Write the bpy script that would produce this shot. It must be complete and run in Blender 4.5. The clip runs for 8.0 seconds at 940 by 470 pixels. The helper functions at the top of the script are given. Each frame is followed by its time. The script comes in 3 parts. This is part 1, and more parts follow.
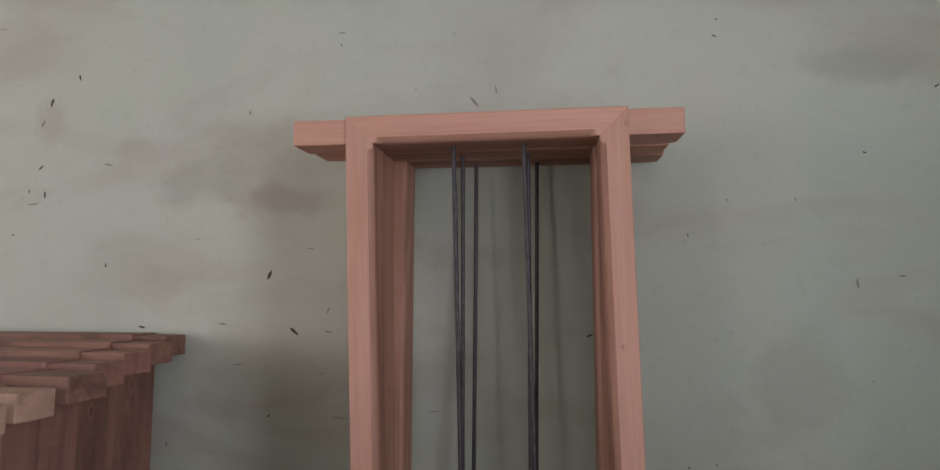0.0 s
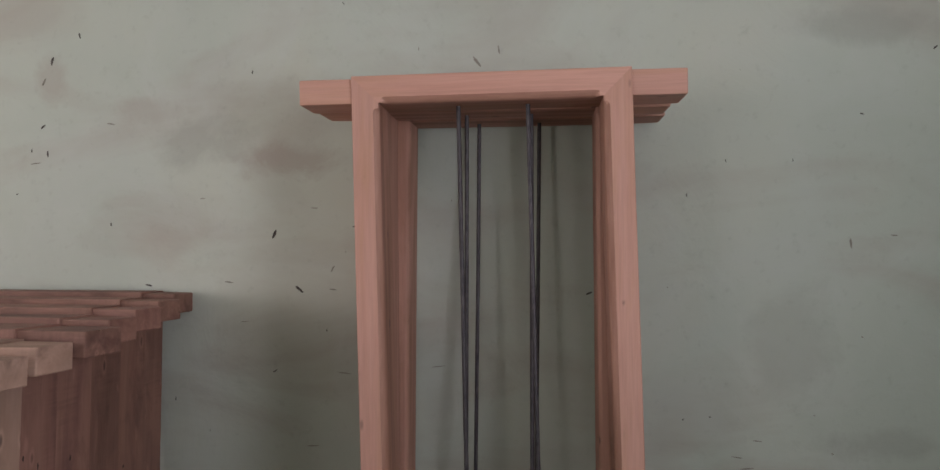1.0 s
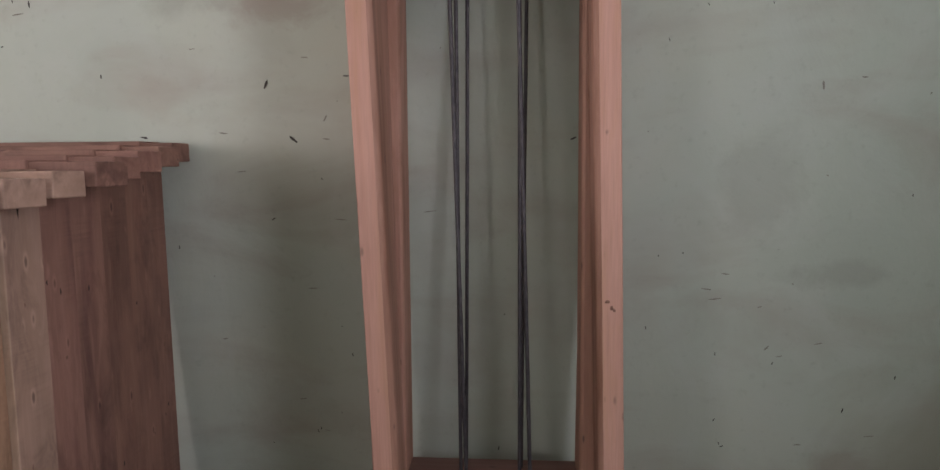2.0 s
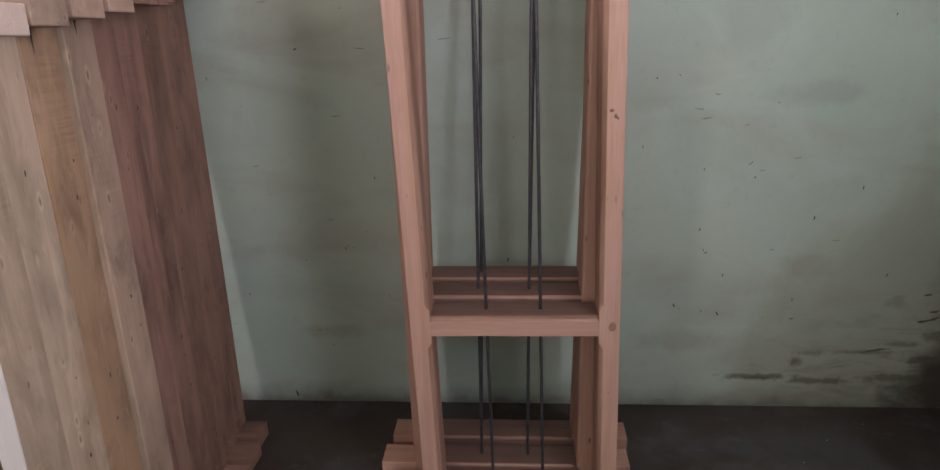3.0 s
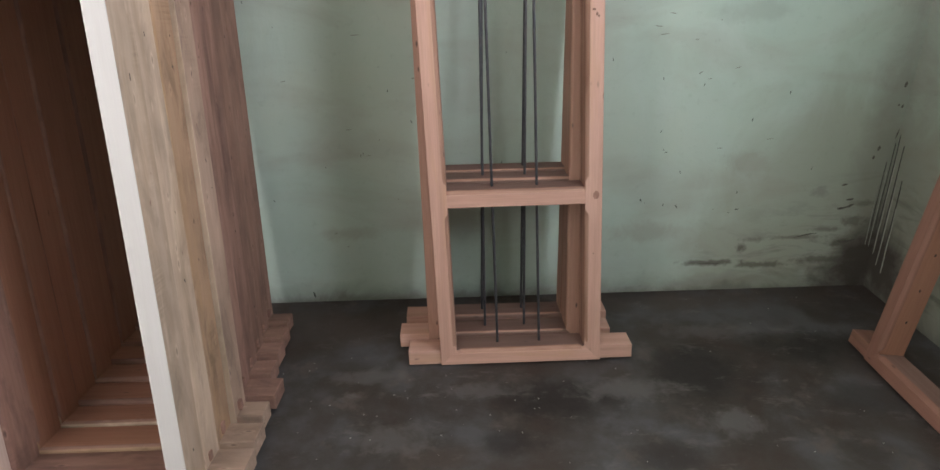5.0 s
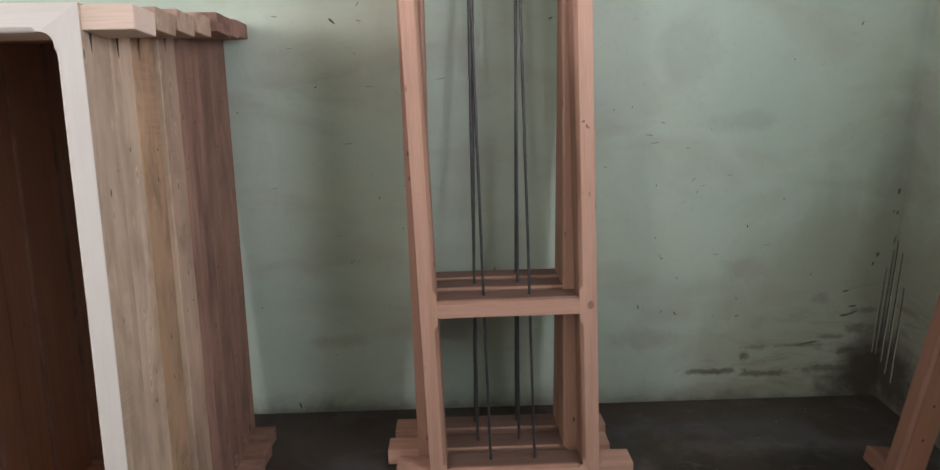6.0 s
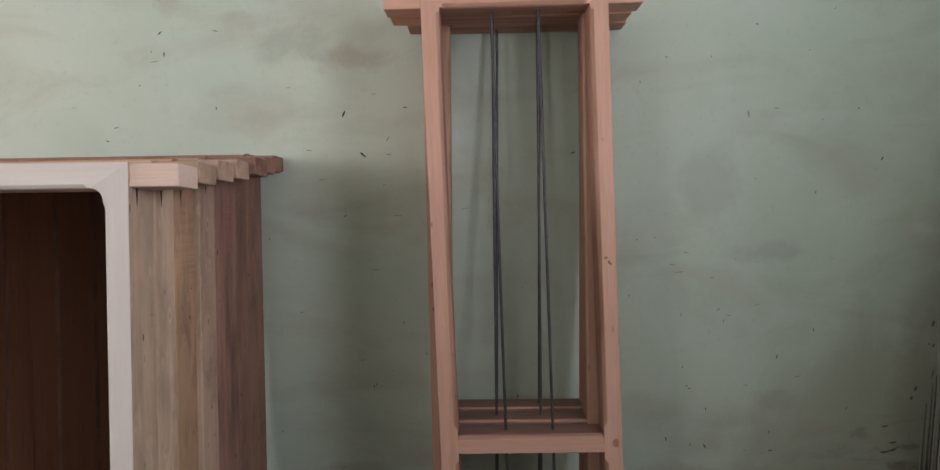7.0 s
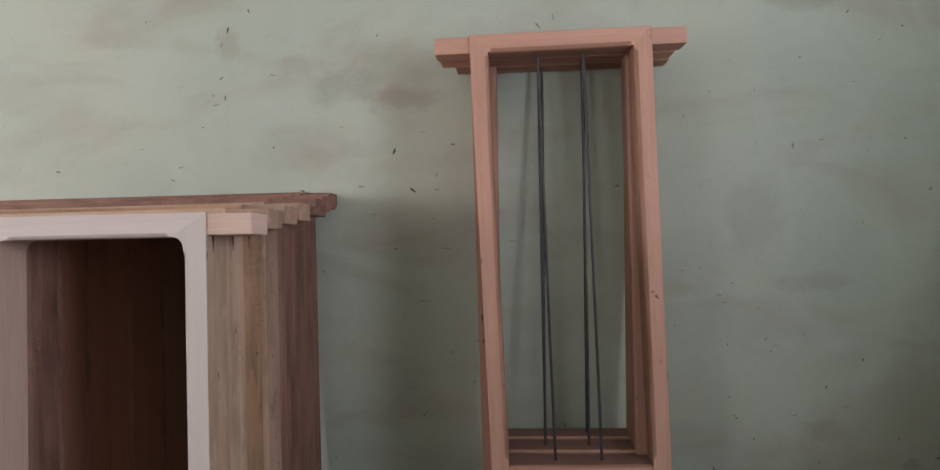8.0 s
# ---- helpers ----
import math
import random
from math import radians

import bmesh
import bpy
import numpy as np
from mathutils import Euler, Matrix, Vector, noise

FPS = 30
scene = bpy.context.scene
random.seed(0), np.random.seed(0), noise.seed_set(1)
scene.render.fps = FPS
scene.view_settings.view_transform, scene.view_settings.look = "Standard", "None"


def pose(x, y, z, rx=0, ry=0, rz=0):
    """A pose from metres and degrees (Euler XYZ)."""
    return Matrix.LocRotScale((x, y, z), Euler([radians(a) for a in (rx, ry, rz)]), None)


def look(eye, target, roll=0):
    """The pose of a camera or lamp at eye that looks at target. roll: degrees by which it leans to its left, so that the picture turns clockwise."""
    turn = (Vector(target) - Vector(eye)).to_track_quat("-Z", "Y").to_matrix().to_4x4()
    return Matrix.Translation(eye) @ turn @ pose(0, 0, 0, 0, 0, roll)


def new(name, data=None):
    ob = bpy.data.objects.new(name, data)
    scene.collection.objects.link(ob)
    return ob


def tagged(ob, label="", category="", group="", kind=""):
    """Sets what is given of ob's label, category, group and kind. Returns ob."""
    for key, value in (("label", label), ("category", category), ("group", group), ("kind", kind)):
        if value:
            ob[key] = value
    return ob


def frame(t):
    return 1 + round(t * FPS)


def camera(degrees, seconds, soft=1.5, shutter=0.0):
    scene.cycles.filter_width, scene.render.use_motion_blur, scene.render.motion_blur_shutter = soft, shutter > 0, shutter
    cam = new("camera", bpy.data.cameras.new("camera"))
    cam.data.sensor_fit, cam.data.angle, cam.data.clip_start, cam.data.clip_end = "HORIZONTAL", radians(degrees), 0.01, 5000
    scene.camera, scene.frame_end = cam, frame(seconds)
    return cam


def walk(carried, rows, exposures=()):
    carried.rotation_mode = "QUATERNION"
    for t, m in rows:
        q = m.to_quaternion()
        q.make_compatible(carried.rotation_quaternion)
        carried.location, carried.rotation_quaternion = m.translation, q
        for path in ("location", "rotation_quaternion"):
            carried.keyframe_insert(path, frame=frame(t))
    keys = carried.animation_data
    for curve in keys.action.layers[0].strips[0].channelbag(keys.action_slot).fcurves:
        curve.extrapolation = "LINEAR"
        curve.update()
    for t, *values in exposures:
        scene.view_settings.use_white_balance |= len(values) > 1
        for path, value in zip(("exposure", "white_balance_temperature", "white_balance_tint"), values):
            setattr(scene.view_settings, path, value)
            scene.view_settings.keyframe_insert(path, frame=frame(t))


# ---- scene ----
cam = camera(71.6, 8.0)
PATH = [
    (0, (0.411, 0.405, 1.923), (0.178, 2.392, 1.905), -0.7),
    (0.2, (0.419, 0.404, 1.924), (0.175, 2.389, 1.954), -0.4),
    (0.5, (0.406, 0.389, 1.933), (0.176, 2.376, 1.936), -0.2),
    (0.8, (0.393, 0.38, 1.929), (0.173, 2.367, 1.858), -0.6),
    (1, (0.388, 0.373, 1.917), (0.176, 2.357, 1.783), -0.6),
    (1.2, (0.394, 0.363, 1.905), (0.177, 2.341, 1.704), -0.4),
    (2.3, (0.364, 0.233, 1.752), (0.221, 2.154, 1.214), -1.2),
    (2.5, (0.358, 0.203, 1.745), (0.205, 2.101, 1.131), -1.6),
    (2.8, (0.328, 0.109, 1.71), (0.198, 1.955, 0.951), -1.6),
    (3, (0.309, 0.05, 1.694), (0.186, 1.872, 0.877), -1.8),
    (3.5, (0.246, -0.064, 1.658), (0.179, 1.708, 0.733), -2.3),
    (4, (0.192, -0.191, 1.601), (0.175, 1.524, 0.573), -2.6),
    (4.2, (0.177, -0.249, 1.572), (0.197, 1.5, 0.602), -1.3),
    (5.3, (0.114, -0.509, 1.466), (0.148, 1.343, 0.71), -1.5),
    (5.5, (0.128, -0.475, 1.487), (0.177, 1.395, 0.78), -1.4),
    (5.8, (0.142, -0.425, 1.496), (0.2, 1.478, 0.883), -1.3),
    (6, (0.157, -0.406, 1.514), (0.19, 1.52, 0.976), -1.3),
    (6.5, (0.164, -0.396, 1.584), (0.169, 1.561, 1.174), -1.3),
    (7, (0.17, -0.403, 1.653), (0.128, 1.58, 1.393), -1.0),
    (7.2, (0.173, -0.407, 1.689), (0.124, 1.579, 1.454), -0.7),
    (7.5, (0.171, -0.419, 1.713), (0.098, 1.569, 1.511), -1.4),
    (7.8, (0.15, -0.439, 1.739), (0.057, 1.549, 1.537), -1.7),
    (8, (0.12, -0.47, 1.733), (-0.024, 1.514, 1.521), -1.8),
]
EXPOSURES = [(0.0, -0.96, 6550, 31), (1.2, -0.95, 6550, 31), (2.5, -0.58, 6450, 30), (3.0, -0.30, 6300, 25), (3.5, 0.02, 6150, 20), (4.0, 0.34, 6080, 15), (5.5, 0.20, 6180, 15), (6.0, -0.13, 6300, 17), (7.0, -0.57, 6430, 21), (8.0, -0.80, 6480, 25)]
walk(cam, [(t, look(eye, target, roll)) for t, eye, target, roll in PATH], EXPOSURES)

# ---- light ----
world = bpy.data.worlds.new("world")
scene.world = world
world.use_nodes = True
wn, wl = world.node_tree.nodes, world.node_tree.links
sky = wn.new("ShaderNodeTexSky")
sky.sky_type, sky.sun_disc = "NISHITA", False
sky.sun_elevation, sky.sun_rotation = radians(50), radians(215)
wn["Background"].inputs["Strength"].default_value = 0.06
wl.new(sky.outputs[0], wn["Background"].inputs["Color"])


def window_light(name, place, aim, width, height, watts, colour):
    data = bpy.data.lights.new(name, "AREA")
    data.shape, data.size, data.size_y = "RECTANGLE", width, height
    data.energy, data.color = watts, colour
    ob = new(name, data)
    ob.matrix_world = look(place, aim)
    return ob


# room: inner faces of the four walls, floor at 0
X0, X1, Y0, Y1, TOP, THICK = -4.8, 1.99, -1.4, 2.173, 3.0, 0.2
# openings (along the wall from, to; sill, head)
REAR_OPEN = (-2.08, -1.42, 1.6, 2.6)
WEST_OPEN = (-0.5, 1.3, 1.6, 2.8)
SIDE_OPEN = (-0.66, 0.24, 1.55, 2.65)
window_light("daylight_west", (X0 - 0.06, 0.4, 2.2), (-1.4, 0.8, 2.5), 1.7, 1.1, 140, (1.0, 0.955, 0.885))
window_light("daylight_rear", (-1.75, Y0 - 0.06, 2.1), (-1.6, 1, 2.6), 0.6, 0.95, 34, (1.0, 0.95, 0.87))
window_light("daylight_side", (X1 + 0.06, -0.21, 2.1), (0, 0.1, 2.95), 0.85, 1.0, 76, (0.95, 0.99, 1.0))


# ---- materials ----
def material(name, rough=0.7):
    m = bpy.data.materials.new(name)
    m.use_nodes = True
    n, l = m.node_tree.nodes, m.node_tree.links
    b = n["Principled BSDF"]
    b.inputs["Roughness"].default_value = rough
    return m, n, l, b


def noise_tex(n, l, vec, scale, detail=6.0, rough=0.6, distortion=0.0):
    t = n.new("ShaderNodeTexNoise")
    t.inputs["Scale"].default_value, t.inputs["Detail"].default_value = scale, detail
    t.inputs["Roughness"].default_value, t.inputs["Distortion"].default_value = rough, distortion
    l.new(vec, t.inputs["Vector"])
    return t.outputs["Fac"]


def ramp(n, l, fac, stops):
    r = n.new("ShaderNodeValToRGB")
    while len(r.color_ramp.elements) < len(stops):
        r.color_ramp.elements.new(0.5)
    for e, (p, c) in zip(r.color_ramp.elements, stops):
        e.position = p
        e.color = (*c, 1) if len(c) == 3 else c
    l.new(fac, r.inputs["Fac"])
    return r.outputs["Color"]


def grey(v):
    return (v, v, v)


def mix(n, l, fac, a, b, mode="MIX"):
    m = n.new("ShaderNodeMix")
    m.data_type, m.blend_type = "RGBA", mode
    for sock, v in ((m.inputs[0], fac), (m.inputs[6], a), (m.inputs[7], b)):
        if isinstance(v, (int, float)):
            sock.default_value = v
        elif isinstance(v, tuple):
            sock.default_value = (*v, 1)
        else:
            l.new(v, sock)
    return m.outputs[2]


def maths(n, l, op, a, b=None):
    m = n.new("ShaderNodeMath")
    m.operation = op
    for sock, v in zip(m.inputs, (a, b)):
        if isinstance(v, (int, float)):
            sock.default_value = v
        elif v is not None:
            l.new(v, sock)
    return m.outputs[0]


def bump(n, l, b, height, strength, distance):
    k = n.new("ShaderNodeBump")
    k.inputs["Strength"].default_value, k.inputs["Distance"].default_value = strength, distance
    l.new(height, k.inputs["Height"])
    l.new(k.outputs["Normal"], b.inputs["Normal"])


def blotch(n, l, col, co, spots, colour, ragged, scale):
    """Patches of one colour, each where it lies: two axes of the surface, the place, the half widths, the strength."""
    sep = n.new("ShaderNodeSeparateXYZ")
    l.new(co, sep.inputs[0])
    wob = maths(n, l, "MULTIPLY", maths(n, l, "SUBTRACT", noise_tex(n, l, co, scale, 7.0, 0.68, 0.4), 0.5), ragged)
    for axis, x, y, rx, ry, amount in spots:
        du = maths(n, l, "MULTIPLY", maths(n, l, "SUBTRACT", sep.outputs[0], x), 1 / rx)
        dv = maths(n, l, "MULTIPLY", maths(n, l, "SUBTRACT", sep.outputs[axis], y), 1 / ry)
        far = maths(n, l, "SQRT", maths(n, l, "ADD", maths(n, l, "MULTIPLY", du, du), maths(n, l, "MULTIPLY", dv, dv)))
        col = mix(n, l, ramp(n, l, maths(n, l, "ADD", far, wob), [(0.4, grey(amount)), (1.0, grey(0))]), col, colour)
    return col


def wood(name, light, mid, dark, axis, stain=None, stain_amount=0.5, rough=0.62, spots=0.0, fine_amount=0.3, smudge=0.0, streak=0.0):
    """Planed timber with its grain along one axis of the piece."""
    m, n, l, b = material(name, rough)
    co = n.new("ShaderNodeTexCoord").outputs["Object"]
    info = n.new("ShaderNodeObjectInfo").outputs["Random"]
    shift = n.new("ShaderNodeVectorMath")
    shift.operation = "ADD"
    l.new(co, shift.inputs[0])
    off = n.new("ShaderNodeCombineXYZ")
    l.new(maths(n, l, "MULTIPLY", info, 37.0), off.inputs[0])
    l.new(maths(n, l, "MULTIPLY", info, 91.0), off.inputs[1])
    l.new(maths(n, l, "MULTIPLY", info, 53.0), off.inputs[2])
    l.new(off.outputs[0], shift.inputs[1])

    def stretched(along, across):
        mp = n.new("ShaderNodeMapping")
        mp.inputs["Scale"].default_value = tuple(along if a == axis else across for a in "XYZ")
        l.new(shift.outputs[0], mp.inputs["Vector"])
        return mp.outputs[0]

    grain = noise_tex(n, l, stretched(0.9, 26.0), 1.0, 8.0, 0.62, 0.6)
    broad = noise_tex(n, l, stretched(0.7, 6.0), 1.0, 4.0, 0.55, 0.4)
    fine = noise_tex(n, l, stretched(9.0, 260.0), 1.0, 3.0, 0.6)
    col = ramp(n, l, grain, [(0.25, dark), (0.47, mid), (0.72, light)])
    col = mix(n, l, 0.55, col, ramp(n, l, broad, [(0.3, mid), (0.7, light)]))
    col = mix(n, l, fine_amount, col, ramp(n, l, fine, [(0.3, grey(0.55)), (0.6, grey(1.0))]), "MULTIPLY")
    if streak:
        # darker bands of the growth rings
        rings = noise_tex(n, l, stretched(0.35, 34.0), 1.0, 5.0, 0.6, 0.3)
        col = mix(n, l, ramp(n, l, rings, [(0.52, grey(0)), (0.64, grey(streak))]), col, tuple(c * 0.75 for c in dark))
    if stain:
        blot = noise_tex(n, l, stretched(1.3, 9.0), 1.0, 6.0, 0.65, 1.0)
        col = mix(n, l, ramp(n, l, blot, [(0.5, grey(0)), (0.68, grey(stain_amount))]), col, stain)
    if smudge:
        soil = noise_tex(n, l, stretched(4.0, 11.0), 1.0, 7.0, 0.68, 0.5)
        col = mix(n, l, ramp(n, l, soil, [(0.5, grey(0)), (0.66, grey(smudge))]), col, tuple(c * 0.5 for c in mid))
        # marks of the saw across the grain, here and there
        saw = noise_tex(n, l, stretched(170.0, 5.0), 1.0, 3.0, 0.6)
        where = ramp(n, l, noise_tex(n, l, stretched(2.6, 6.0), 1.0, 4.0, 0.6), [(0.52, grey(0)), (0.66, grey(0.34))])
        col = mix(n, l, where, col, mix(n, l, 1.0, col, ramp(n, l, saw, [(0.35, grey(0.5)), (0.6, grey(1.12))]), "MULTIPLY"))
        # cloudy dirt
        cloud = noise_tex(n, l, stretched(2.2, 4.5), 1.0, 5.0, 0.6, 0.2)
        col = mix(n, l, 1.0, col, ramp(n, l, cloud, [(0.32, grey(0.72)), (0.5, grey(0.97)), (0.68, grey(1.14))]), "MULTIPLY")
        pale = noise_tex(n, l, stretched(2.0, 14.0), 1.3, 6.0, 0.6, 0.8)
        col = mix(n, l, ramp(n, l, pale, [(0.56, grey(0)), (0.7, grey(smudge * 0.7))]), col, tuple(min(1.0, c * 1.25) for c in light))
    if spots:
        v = n.new("ShaderNodeTexVoronoi")
        v.inputs["Scale"].default_value = 1.0
        l.new(stretched(9.0, 26.0), v.inputs["Vector"])
        pick = noise_tex(n, l, stretched(5.0, 14.0), 1.0, 2.0)
        near = ramp(n, l, v.outputs["Distance"], [(0.06, grey(1)), (0.13, grey(0))])
        some = ramp(n, l, pick, [(0.48, grey(0)), (0.53, grey(spots))])
        if smudge:
            # splintered pale rim of a nail hole
            rim = ramp(n, l, v.outputs["Distance"], [(0.10, grey(0)), (0.15, grey(0.7)), (0.25, grey(0))])
            col = mix(n, l, mix(n, l, 1.0, rim, some, "MULTIPLY"), col, tuple(min(1.0, c * 1.3) for c in light))
        col = mix(n, l, mix(n, l, 1.0, near, some, "MULTIPLY"), col, (0.03, 0.02, 0.018))
    tone = ramp(n, l, info, [(0.0, grey(0.84)), (1.0, grey(1.0))])
    col = mix(n, l, 1.0, col, tone, "MULTIPLY")
    l.new(col, b.inputs["Base Color"])
    l.new(ramp(n, l, grain, [(0.2, grey(rough + 0.12)), (0.8, grey(rough - 0.06))]), b.inputs["Roughness"])
    bump(n, l, b, maths(n, l, "ADD", grain, fine), 0.35, 0.0012)
    return m


def both(name, *args, **kw):
    return {a: wood(name + "_" + a.lower(), *args, axis=a, **kw) for a in "XZ"}


PINKISH = both("pinkish_timber", (0.66, 0.5, 0.43), (0.59, 0.43, 0.365), (0.45, 0.305, 0.25), rough=0.7)
SALMON = both("salmon_teak", (0.64, 0.385, 0.305), (0.55, 0.298, 0.227), (0.4, 0.20, 0.147), stain=(0.49, 0.275, 0.155), stain_amount=0.55, spots=0.5, streak=0.3)
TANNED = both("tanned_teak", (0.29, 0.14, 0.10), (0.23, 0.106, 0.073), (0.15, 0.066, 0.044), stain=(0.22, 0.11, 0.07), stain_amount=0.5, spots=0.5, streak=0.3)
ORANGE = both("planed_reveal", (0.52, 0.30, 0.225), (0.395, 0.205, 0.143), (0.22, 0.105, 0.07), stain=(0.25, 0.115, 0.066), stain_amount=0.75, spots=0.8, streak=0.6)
# darker teak that carries the shade on rail tops and between the frames
SHADED_RAIL = wood("shaded_rail_teak", (0.245, 0.142, 0.114), (0.19, 0.104, 0.081), (0.115, 0.06, 0.046), axis="X", stain=(0.14, 0.09, 0.075), stain_amount=0.6, spots=0.5)
# the salmon teak again, darkened for the shade the rear frames stand in
REAR = both("shaded_salmon_teak", (0.53, 0.30, 0.23), (0.44, 0.235, 0.172), (0.30, 0.15, 0.107), stain=(0.32, 0.16, 0.10), stain_amount=0.6, spots=0.8)
# fronts of the two rear frames, shade put into their colour
SHADED_FRONT = {"X": SHADED_RAIL, "Z": REAR["Z"]}
REDDISH = both("red_brown_reveal", (0.40, 0.192, 0.126), (0.32, 0.146, 0.092), (0.19, 0.084, 0.051), spots=0.4)
PALE = both("pale_sapwood", (0.66, 0.60, 0.59), (0.61, 0.545, 0.53), (0.52, 0.45, 0.435), fine_amount=0.1)
GREYED = both("weathered_sapwood", (0.575, 0.42, 0.32), (0.49, 0.35, 0.26), (0.35, 0.237, 0.17), stain=(0.38, 0.245, 0.15), stain_amount=0.55, rough=0.78, spots=0.55, fine_amount=0.2, smudge=0.6)
OCHRE = both("ochre_timber", (0.46, 0.287, 0.185), (0.383, 0.23, 0.142), (0.278, 0.158, 0.094), stain=(0.43, 0.25, 0.12), stain_amount=0.7, rough=0.75, spots=0.55, fine_amount=0.2, smudge=0.7)
BEIGE = both("beige_timber", (0.475, 0.325, 0.25), (0.4, 0.263, 0.198), (0.295, 0.183, 0.134), stain=(0.36, 0.235, 0.17), stain_amount=0.5, rough=0.75, spots=0.55, fine_amount=0.2, smudge=0.7)
ROSY = both("rosy_timber", (0.355, 0.198, 0.152), (0.28, 0.148, 0.112), (0.18, 0.09, 0.068), stain=(0.155, 0.072, 0.062), stain_amount=0.6, rough=0.72, spots=0.55, fine_amount=0.2, smudge=0.7)
BROWN = both("brown_timber", (0.32, 0.18, 0.134), (0.25, 0.132, 0.097), (0.16, 0.08, 0.057), stain=(0.15, 0.075, 0.055), stain_amount=0.6, rough=0.72, spots=0.55, smudge=0.7)

# bare iron rod
IRON, n, l, b = material("iron_rod", 0.5)
co = n.new("ShaderNodeTexCoord").outputs["Object"]
f = noise_tex(n, l, co, 60.0, 6.0)
l.new(ramp(n, l, f, [(0.35, (0.03, 0.03, 0.036)), (0.7, (0.075, 0.07, 0.074))]), b.inputs["Base Color"])
b.inputs["Metallic"].default_value = 0.4
bump(n, l, b, f, 0.3, 0.0006)

# limewashed green plaster with stains
PLASTER, n, l, b = material("green_plaster", 0.85)
co = n.new("ShaderNodeTexCoord").outputs["Object"]
big = noise_tex(n, l, co, 0.9, 5.0, 0.55, 0.4)
mid_n = noise_tex(n, l, co, 3.2, 6.0, 0.6, 0.8)
fine = noise_tex(n, l, co, 38.0, 6.0, 0.65)
strokes_map = n.new("ShaderNodeMapping")
strokes_map.inputs["Scale"].default_value = (1.0, 1.0, 2.6)
l.new(co, strokes_map.inputs["Vector"])
strokes = noise_tex(n, l, strokes_map.outputs[0], 1.5, 6.0, 0.55, 0.7)
col = ramp(n, l, big, [(0.3, (0.39, 0.465, 0.405)), (0.5, (0.435, 0.505, 0.44)), (0.7, (0.47, 0.515, 0.435))])
col = mix(n, l, ramp(n, l, strokes, [(0.48, grey(0)), (0.71, grey(0.6))]), col, (0.345, 0.32, 0.275))
col = mix(n, l, ramp(n, l, mid_n, [(0.45, grey(0)), (0.7, grey(0.5))]), col, (0.47, 0.535, 0.49))
col = mix(n, l, ramp(n, l, fine, [(0.58, grey(0)), (0.78, grey(0.25))]), col, (0.24, 0.26, 0.22))
# brownish and grey rubbed patches; the upright one at x 1.05 paints a shadow
col = blotch(n, l, col, co, ((2, -0.33, 2.01, 0.20, 0.055, 0.55), (2, -0.75, 2.16, 0.12, 0.05, 0.3), (2, -1.03, 2.25, 0.06, 0.10, 0.35),
                             (2, 0.96, 0.30, 0.24, 0.06, 0.4), (2, -0.40, 0.34, 0.16, 0.04, 0.4), (2, 1.36, 0.61, 0.10, 0.06, 0.4)), (0.31, 0.265, 0.225), 2.6, 6.0)
col = blotch(n, l, col, co, ((2, 1.20, 2.33, 0.18, 0.05, 0.4), (2, -0.60, 2.06, 0.18, 0.08, 0.4), (2, 1.32, 1.23, 0.18, 0.05, 0.35),
                             (2, 0.55, 2.12, 0.10, 0.03, 0.35), (2, 1.05, 1.50, 0.12, 0.22, 0.25)), (0.27, 0.285, 0.25), 2.6, 5.0)
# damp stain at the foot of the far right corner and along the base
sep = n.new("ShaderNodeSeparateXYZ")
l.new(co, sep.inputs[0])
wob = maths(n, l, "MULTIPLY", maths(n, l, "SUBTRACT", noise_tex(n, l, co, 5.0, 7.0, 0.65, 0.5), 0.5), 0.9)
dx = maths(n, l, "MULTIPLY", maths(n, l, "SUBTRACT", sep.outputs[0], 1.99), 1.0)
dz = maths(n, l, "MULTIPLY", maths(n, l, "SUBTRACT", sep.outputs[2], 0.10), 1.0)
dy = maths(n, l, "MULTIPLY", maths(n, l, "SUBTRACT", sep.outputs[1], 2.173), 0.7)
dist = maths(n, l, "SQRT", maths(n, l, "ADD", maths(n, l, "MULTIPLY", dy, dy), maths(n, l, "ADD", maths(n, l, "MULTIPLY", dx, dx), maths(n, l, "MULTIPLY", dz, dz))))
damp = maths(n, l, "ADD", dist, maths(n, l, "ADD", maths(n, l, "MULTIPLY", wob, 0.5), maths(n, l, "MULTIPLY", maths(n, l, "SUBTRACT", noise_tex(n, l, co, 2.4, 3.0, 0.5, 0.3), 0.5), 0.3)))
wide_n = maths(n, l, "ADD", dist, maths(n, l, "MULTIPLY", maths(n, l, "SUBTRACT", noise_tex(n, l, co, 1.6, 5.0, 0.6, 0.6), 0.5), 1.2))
# wide olive stain; its strength also paints in the dimmer light at lower right
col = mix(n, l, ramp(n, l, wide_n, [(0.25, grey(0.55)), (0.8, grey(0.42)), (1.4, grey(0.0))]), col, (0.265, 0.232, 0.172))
# shade up the room's corner, painted as a narrow darker strip
corner_shade = maths(n, l, "ADD", maths(n, l, "ABSOLUTE", maths(n, l, "ADD", dx, 0.03)), maths(n, l, "ADD", maths(n, l, "MULTIPLY", wob, 0.25), maths(n, l, "MULTIPLY", maths(n, l, "MAXIMUM", maths(n, l, "SUBTRACT", sep.outputs[2], 0.7), 0.0), 0.13)))
col = mix(n, l, ramp(n, l, corner_shade, [(0.05, grey(0.5)), (0.17, grey(0.0))]), col, (0.19, 0.175, 0.14))
